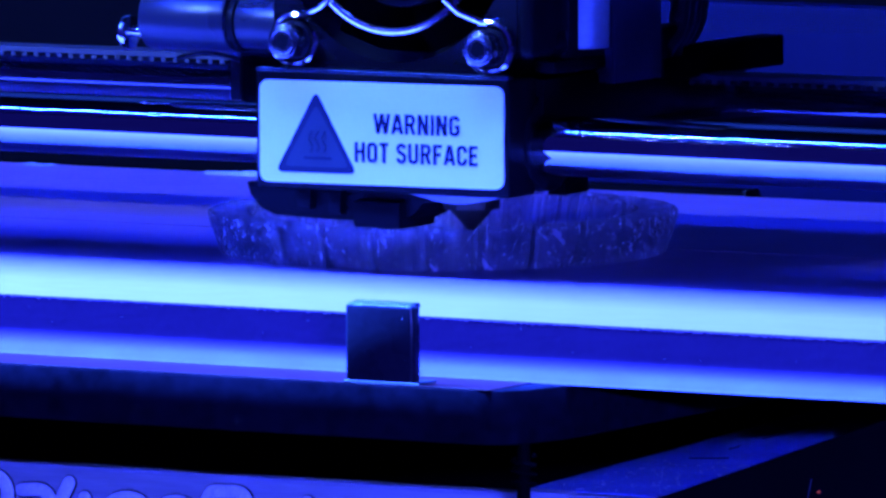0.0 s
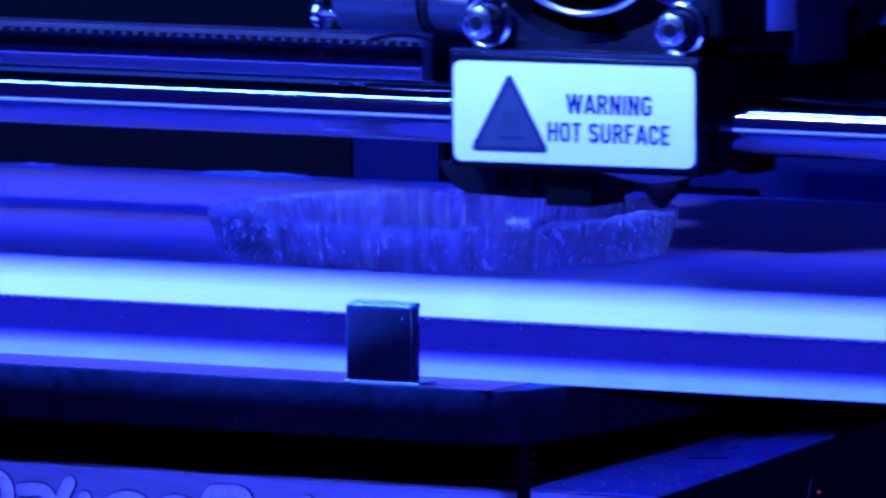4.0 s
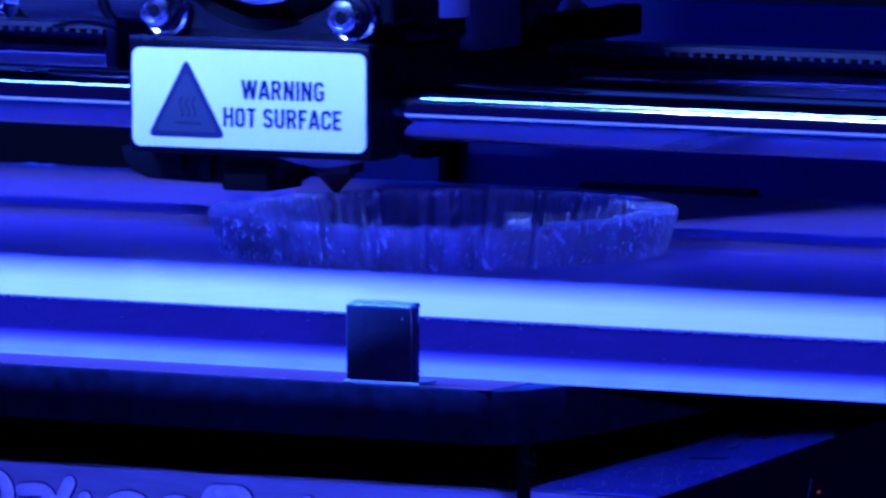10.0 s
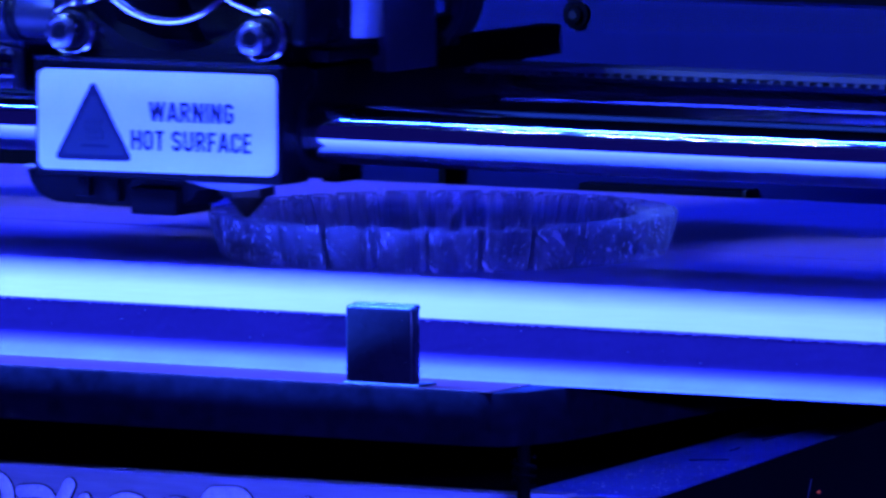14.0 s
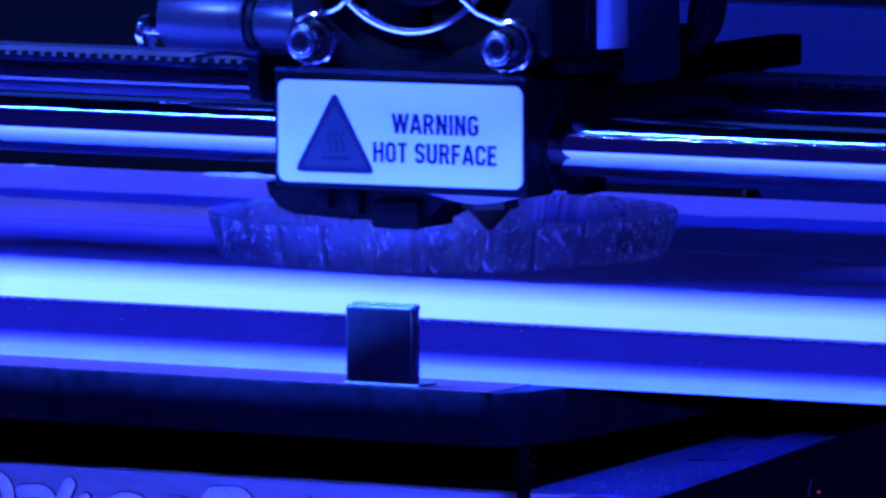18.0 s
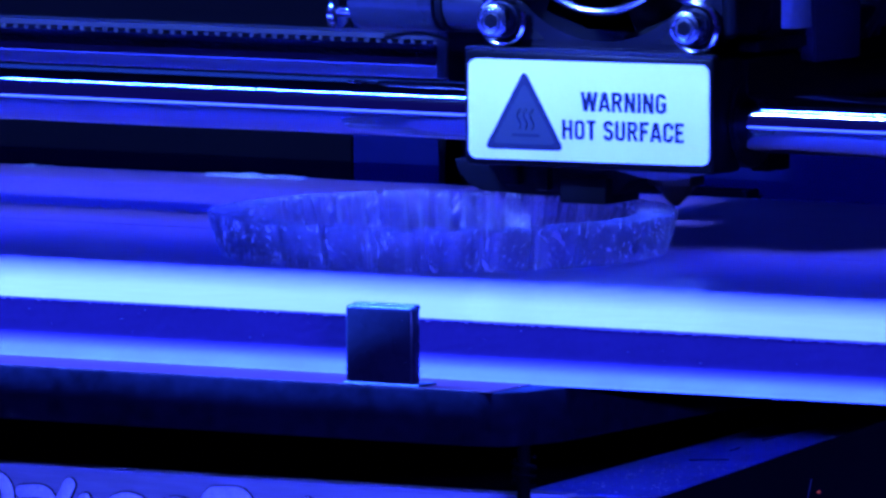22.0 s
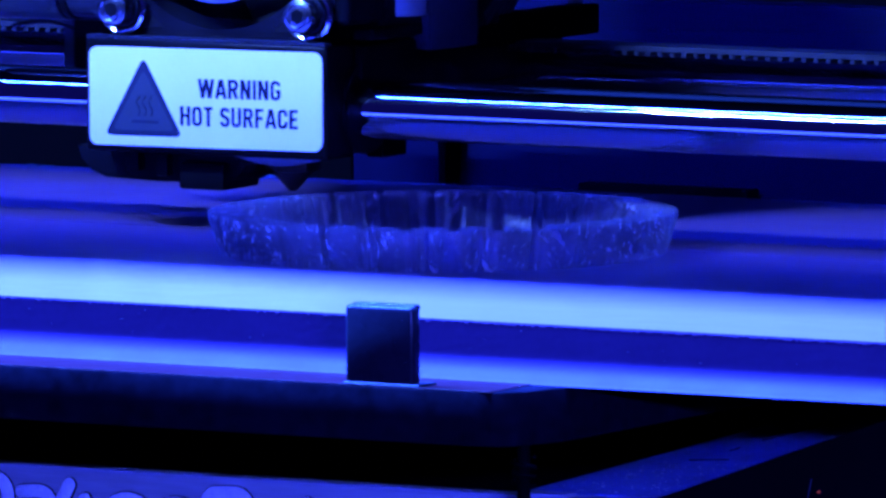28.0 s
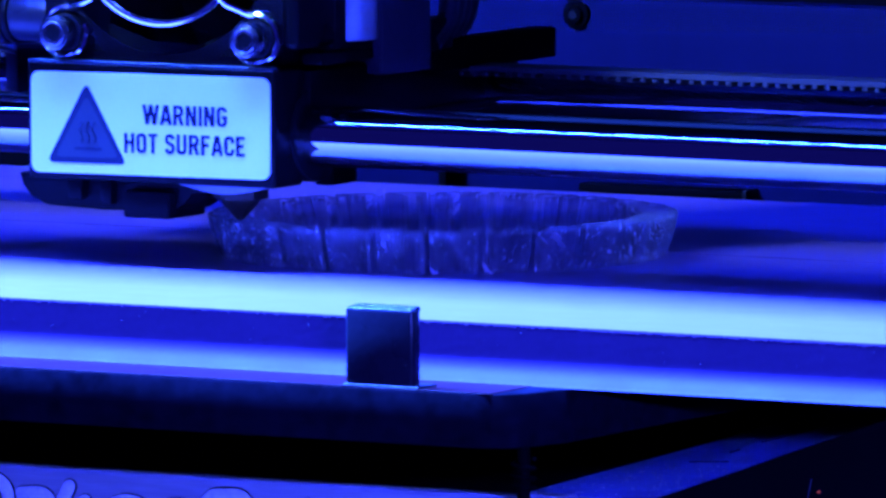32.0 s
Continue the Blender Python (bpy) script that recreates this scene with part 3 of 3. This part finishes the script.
# fan
bm = B()
n, half, zc = 64, 20.2, 21.8
inner, outer = [], []
for k in range(n):
    a = 2 * math.pi * k / n
    c, s_ = math.cos(a), math.sin(a)
    m_ = min(1 / max(abs(c), 1e-6), 1 / max(abs(s_), 1e-6), 1.30)
    inner.append((20.9 + 18.9 * c, zc + 18.9 * s_))
    outer.append((20.9 + half * m_ * c, zc + half * m_ * s_))
vi = [[bm.verts.new(Vector((x, y, z)) * MM) for x, z in loop] for loop in (inner, outer) for y in (3.0, 13.0)]
for k in range(n):
    j = (k + 1) % n
    bm.faces.new((vi[0][k], vi[0][j], vi[2][j], vi[2][k]))
    bm.faces.new((vi[1][j], vi[1][k], vi[3][k], vi[3][j]))
    bm.faces.new((vi[0][j], vi[0][k], vi[1][k], vi[1][j]))
    bm.faces.new((vi[2][k], vi[2][j], vi[3][j], vi[3][k]))
bmesh.ops.recalc_face_normals(bm, faces=bm.faces[:])
GLOSSY = material("glossy_black_plastic", (0.005, 0.005, 0.007), 0.2, spec=0.5, grain=0.2, scale=300)
fan = part("fan_frame", bm, GLOSSY, head, "black fan frame")
for sx in (-1, 1):
    tri_hole = [(20.9 + sx * 14.0, 2.9), (20.9 + sx * 9.6, 3.0), (20.9 + sx * 13.2, 6.0), (20.9 + sx * 14.0, 5.0)]
    # black patch paints a corner recess's shade; nothing is cut into the frame
    part("recess_shade", prism(B(), tri_hole if sx > 0 else tri_hole[::-1], 2.95, 3.2), INK, fan)
part("fan_backing", box(B(), (1.5, 40.5), (12.4, 13.6), (2, 42)), INK, fan)
part("hub", rod(B(), (20.9, 4.2, zc), (20.9, 12, zc), 11.0, 40, 0.6), PLASTIC, fan)
blade = B()
pts = []
for k in range(9):
    r_ = 10.5 + 7.6 * k / 8
    pts.append((r_, 0.06 * (k - 4) * 0.3))
top_ = [[blade.verts.new(Vector((r_ * math.sin(a0 + sk), y, -r_ * math.cos(a0 + sk))) * MM) for r_, sk in pts] for a0, y in ((-0.34, 5.0), (0.0, 7.6), (0.34, 11.2))]
for a, b in zip(top_, top_[1:]):
    for k in range(8):
        blade.faces.new((a[k], a[k + 1], b[k + 1], b[k]))
bmesh.ops.solidify(blade, geom=blade.faces[:], thickness=0.6 * MM)
blade_mesh = mesh_of("blade", blade, PLASTIC)
for k in range(7):
    ob = new("blade", blade_mesh)
    ob.parent = fan
    ob.location = Vector((20.9, 0, zc)) * MM
    ob.rotation_euler = (0, radians(20 + k * 360 / 7), 0)

guard = part("finger_guard", tube(B(), [(20.9 + 14.4 * math.cos(2 * math.pi * k / 72), 2.1, zc + 14.4 * math.sin(2 * math.pi * k / 72)) for k in range(72)], 0.62, 10, True), CHROME, head, "chrome wire fan guard")
for r_ in (8.4, 4.6):
    part("guard_ring", tube(B(), [(20.9 + r_ * math.cos(2 * math.pi * k / 60), 2.1, zc + r_ * math.sin(2 * math.pi * k / 60)) for k in range(60)], 0.55, 8, True), CHROME, guard)
for sx in (-1, 1):
    cx = 20.9 + sx * 16.2
    leg = [(20.9 + sx * 3.5, 1.3, zc - 3.5), (20.9 + sx * 9.6, 1.3, zc - 9.6), (20.9 + sx * 11.5, 1.5, zc - 11.2), (cx - sx * 1.2, 2.3, 5.7 + 3.5)]
    leg += [(cx + sx * 3.6 * math.sin(radians(a)), 2.0, 5.7 + 3.6 * math.cos(radians(a))) for a in range(-10, 300, 10)]
    part("guard_leg", tube(B(), leg, 0.5, 8), CHROME, guard)
    screw = part("cap_screw", rod(B(), (cx, -1.4, 5.7), (cx, 1.9, 5.7), 2.55, 36, 0.45), SCREW, head, "steel hex-socket cap screw")
    # black plug, its colour painting the shade inside the socket
    part("hex_socket", rod(B(), (cx, -1.45, 5.7), (cx, -0.3, 5.7), 1.15, 6), BLACK, screw)
    part("socket_rim", tube(B(), [(cx + 1.75 * math.cos(k * math.pi / 14), -1.42, 5.7 + 1.75 * math.sin(k * math.pi / 14)) for k in range(28)], 0.18, 6, True), SCREW, screw)
    part("washer", rod(B(), (cx, 1.7, 5.7), (cx, 2.3, 5.7), 2.8, 36, 0.15), DARKSTEEL, screw)
    part("spacer", rod(B(), (cx, 2.2, 5.7), (cx, 4.5, 5.7), 2.6, 28, 0.2), DARKSTEEL, screw)

# idler bolt and drive, on the head's flanks
idler = part("idler_sleeve", rod(B(), (-25.2, 12, 7.4), (-10.6, 12, 7.4), 4.7, 40, 0.5), SLEEVE, head, "dull steel sleeve")
part("idler_neck", rod(B(), (-11, 12, 7.2), (2, 12, 7.2), 3.9, 36, 0.4), SLEEVE, idler)
part("neck_collar", rod(B(), (-10.4, 12, 7.2), (-9.2, 12, 7.2), 4.3, 36, 0.3), BLACK, idler)
part("chrome_cap", rod(B(), (-30.0, 12, 5.0), (-28.8, 12, 5.0), 2.6, 36, 0.35), CHROME, idler, "chrome end cap")
part("cap_stem", rod(B(), (-28.9, 12, 5.2), (-25, 12, 5.2), 0.8, 20), CHROME, idler)
part("spring_clip", tube(B(), [(-23 + k * 1.1, 15, 1.2 + 0.9 * math.sin(k * 0.31)) for k in range(11)], 0.35, 8), DARKSTEEL, idler)
part("side_plate", box(B(), (-18.2, -16.4), (22, 66), (-5.2, 2.4), 0.25), PLATE, head, "dull metal side plate")
part("side_cheek", box(B(), (-16.3, -0.8), (22, 66), (-5.4, 2.0), 0.3), PLASTIC, head)
carriage = part("carriage", box(B(), (-1, 42), (9.2, 70), (-8.2, 0.9), 0.6), PLASTIC, head)
part("carriage_rib", box(B(), (42, 42.6), (14, 66), (-8.0, -6.9), 0.2), BLACK, carriage)
part("bearing", rod(B(), (24, 12, -8.3), (41.6, 12, -8.3), 7.2, 40, 0.5), BLACK, carriage)
part("bearing", rod(B(), (0, 12, -8.3), (8, 12, -8.3), 7.2, 40, 0.5), BLACK, carriage)
motor = part("motor", box(B(), (6, 42.9), (13.8, 40), (1.0, 43), 2.0, 3), BLACK, head, "black stepper motor")
part("end_bell", rod(B(), (41.7, 21.2, 4.6), (41.7, 21.2, 43), 3.8, 32, 0.3), ZINC, motor, "bright rounded motor end")
part("gear_housing", box(B(), (41.0, 43.7), (2.5, 14.2), (4.2, 43), 1.2, 4), PLASTIC, motor)
part("motor_foot", box(B(), (40.0, 43.3), (10, 25.0), (1.6, 3.4), 0.3, 2), BLACK, motor)
part("motor_bracket", box(B(), (42.6, 44.3), (25.9, 39.8), (-0.9, 43), 0.2), BRACKET, head, "dull metal motor bracket")
part("bracket_fold", box(B(), (41.2, 44.2), (25.2, 26.0), (-0.7, 43), 0.2), BRACKET, head)
part("connector_box", box(B(), (40, 44), (41.2, 77.8), (-1.7, 2.9), 0.4), DARK, head, "black connector box")
part("connector_lug", box(B(), (40.5, 44.2), (40.2, 47), (1.5, 6.5), 0.8), PLASTIC, head)
for k in range(4):
    pts = [(43.2 - 0.7 * k, 46 + 3.4 * k + 1.0 * math.sin(i * 0.25), 2.5 + 1.25 * i) if i > 2 else (43.2 - 0.7 * k, 42 + 3.4 * k + 1.5 * i, 2.7 + 0.9 * i) for i in range(16)]
    part("cable", tube(B(), [(x, y + 0.06 * (i - 2) ** 2 * (1 if k % 2 else 0.6), z) for i, (x, y, z) in enumerate(pts)], 1.5 - 0.15 * k, 10), WIRE, head)
part("lower_post", box(B(), (38.0, 41), (17, 24), (-16.5, -8), 0.3), DARK, head)

# hot end
wrap = [(-6.2, -15.6), (-5.6, -17.4), (-4.0, -19.2), (-1.4, -20.2), (8, -20.5), (20, -20.3), (22, -19.2), (23.5, -17.6), (33, -16.2), (38, -15.6)]
hot = part("hot_end_shroud", prism(B(), wrap, 6.5, 17, 0.3), BLACK, head)
part("heater_block", box(B(), (12.8, 20.6), (4.6, 15), (-21.3, -17.3), 0.4), BLACK, hot)
part("clamp", box(B(), (3.2, 5.6), (4.8, 9), (-19.0, -16.0), 0.3), PLASTIC, hot)
part("clamp", box(B(), (8.6, 10.6), (4.8, 9), (-19.6, -16.0), 0.3), PLASTIC, hot)
bm = B()
leaf = [(23.0 + k * 1.25, -16.0 - 1.15 * math.sin(math.pi * k / 12) ** 1.2) for k in range(13)]
prism(bm, leaf + [(x, -15.75) for x, z in leaf[::-1]], 3.6, 8.0, 0.1)
part("foil_leaf", bm, FOIL, hot, "bright foil strip")
noz = part("nozzle", rod(B(), (29.1, 10.6, -21.45), (29.1, 10.6, -18.2), 0.5, 20, r2=3.4), BRASS, head, "dark brass nozzle")
part("nozzle_nut", rod(B(), (29.1, 10.6, -18.4), (29.1, 10.6, -16), 4.2, 6, 0.2), BRASS, noz)

# ---- motion ----
HEAD = ((0.0, -7.38, -40.02), (0.5, -5.01, -38.45), (1.0, -2.98, -28.54), (1.5, -1.71, -23.69), (2.0, 4.3, -20.1),
        (2.5, 6.77, -14.56), (3.0, 2.54, -9.21), (3.5, -1.28, -4.42), (3.9, 2.07, 5.38), (4.4, -0.52, 8.37), (4.9, -7.05, 12.14),
        (5.5, -13.6, 18.55), (6.0, -22.04, 18.83), (6.5, -24.0, 21.5), (7.0, -29.82, 25.24), (7.5, -35.14, 24.2),
        (8.0, -39.36, 20.0), (8.5, -47.18, 19.84), (9.0, -52.74, 16.01), (9.5, -55.6, 14.8), (10.0, -56.22, 4.33),
        (10.5, -56.57, 3.34), (11.0, -64.13, -6.18), (11.5, -63.96, -8.7), (12.0, -58.9, -16.05), (12.5, -57.13, -17.7))
HEAD += ((13.0, -57.0, -29.69), (13.5, -54.34, -34.49), (14.0, -47.05, -36.76), (14.5, -41.06, -36.78), 
         (16.5, -18.3, -41.43), (17.0, -14.42, -42.37), (17.5, -8.92, -41.51),
         (18.0, -5.19, -38.52), (18.5, -3.14, -28.44), (19.0, -2.81, -26.8), (19.5, 5.5, -18.88), (20.0, 6.61, -15.32),
         (20.5, 0.28, -8.13), (21.0, -0.96, -6.41), (21.5, 2.07, 5.38), (22.0, -0.52, 8.37), (22.5, -7.05, 12.14))
HEAD += ((23.0, -13.84, 14.15), (23.5, -17.35, 20.47), (24.0, -24.69, 25.4), (24.5, -27.46, 24.98), (25.0, -36.55, 19.89),
         (25.5, -38.4, 20.92), (26.1, -47.18, 19.84), (26.6, -52.74, 16.01), (27.1, -55.6, 14.8), (27.5, -54.15, 10.08),
         (28.0, -63.08, 3.26), (28.5, -64.12, 0.33), (29.0, -61.23, -7.62), (29.5, -58.01, -12.03), (30.0, -61.64, -22.57),
         (30.5, -60.72, -25.09), (31.0, -52.49, -30.57), (31.5, -49.06, -30.79), (32.0, -45.23, -41.63))


# how far the head lags behind an even pace, in seconds
LATE = ((0, 0.0125), (3.5, 0.022), (5.5, -0.03), (9.5, -0.028), (13.6, -0.055), (13.9, -0.046), (18, -0.029),
        (21.5, -0.0115), (25.5, -0.0246), (27.5, 0.003), (31.1, 0.042), (31.4, 0.049), (32.1, 0.062))


def between(rows, t):
    """The values of rows, even from one to the next, at t."""
    for a, b in zip(rows, rows[1:]):
        if t <= b[0]:
            break
    m = (t - a[0]) / (b[0] - a[0])
    return [u + (v - u) * m for u, v in zip(a[1:], b[1:])]


def traced(t):
    """The head's place while its nozzle follows the pleated line, 27 pleats to the round."""
    p = 1.5355 * (t - between(LATE, t)[0]) + 0.328
    pitch, out, inn, back = 360 / 27, 11.79, 11.02, 4.15
    k = math.floor(p)
    knots = ((0.0, -out / 2, 35.69), (0.332, out / 2, 35.69), (0.595, out / 2 - back, 29.88),
             (0.741, out / 2 - back + inn, 29.88), (1.0, pitch - out / 2, 35.69))
    for (a, th0, r0), (b, th1, r1) in zip(knots, knots[1:]):
        if p - k <= b:
            break
    m = (p - k - a) / (b - a)
    th, r = radians(th0 + (th1 - th0) * m + pitch * k - 57.92), r0 + (r1 - r0) * m
    return r * math.cos(th) - 29.34, r * math.sin(th) - 10.32


def head_path():
    rows = []
    off = [(t, x - traced(t)[0], y - traced(t)[1]) for t, x, y in HEAD]
    for n in range(641):
        t = n / 20
        (x, y), (dx, dy) = traced(t), between(off, t)
        rows.append((t, x + dx, y + dy))
    return rows


def motions():
    way = head_path()
    walk(head, [(t, pose(x * MM, y * MM, 27.89 * MM)) for t, x, y in way])
    walk(gantry, [(t, pose(0, y * MM, 19.6 * MM)) for t, x, y in way])
    walk(belt, [(t, pose(x * MM, 0, 0)) for t, x, y in way])
    drop = ((0, 0), (13.6, 0), (13.9, -0.25), (31.1, -0.25), (31.4, -0.5), (32.0, -0.5))
    for ob in (platform, ring):
        walk(ob, [(t, pose(0, 0, z * MM)) for t, z in drop])
    for ob in (residue_a, residue_c):
        x, y, z0 = ob.location
        walk(ob, [(t, pose(x, y, z0 + z * MM)) for t, z in drop])


motions()
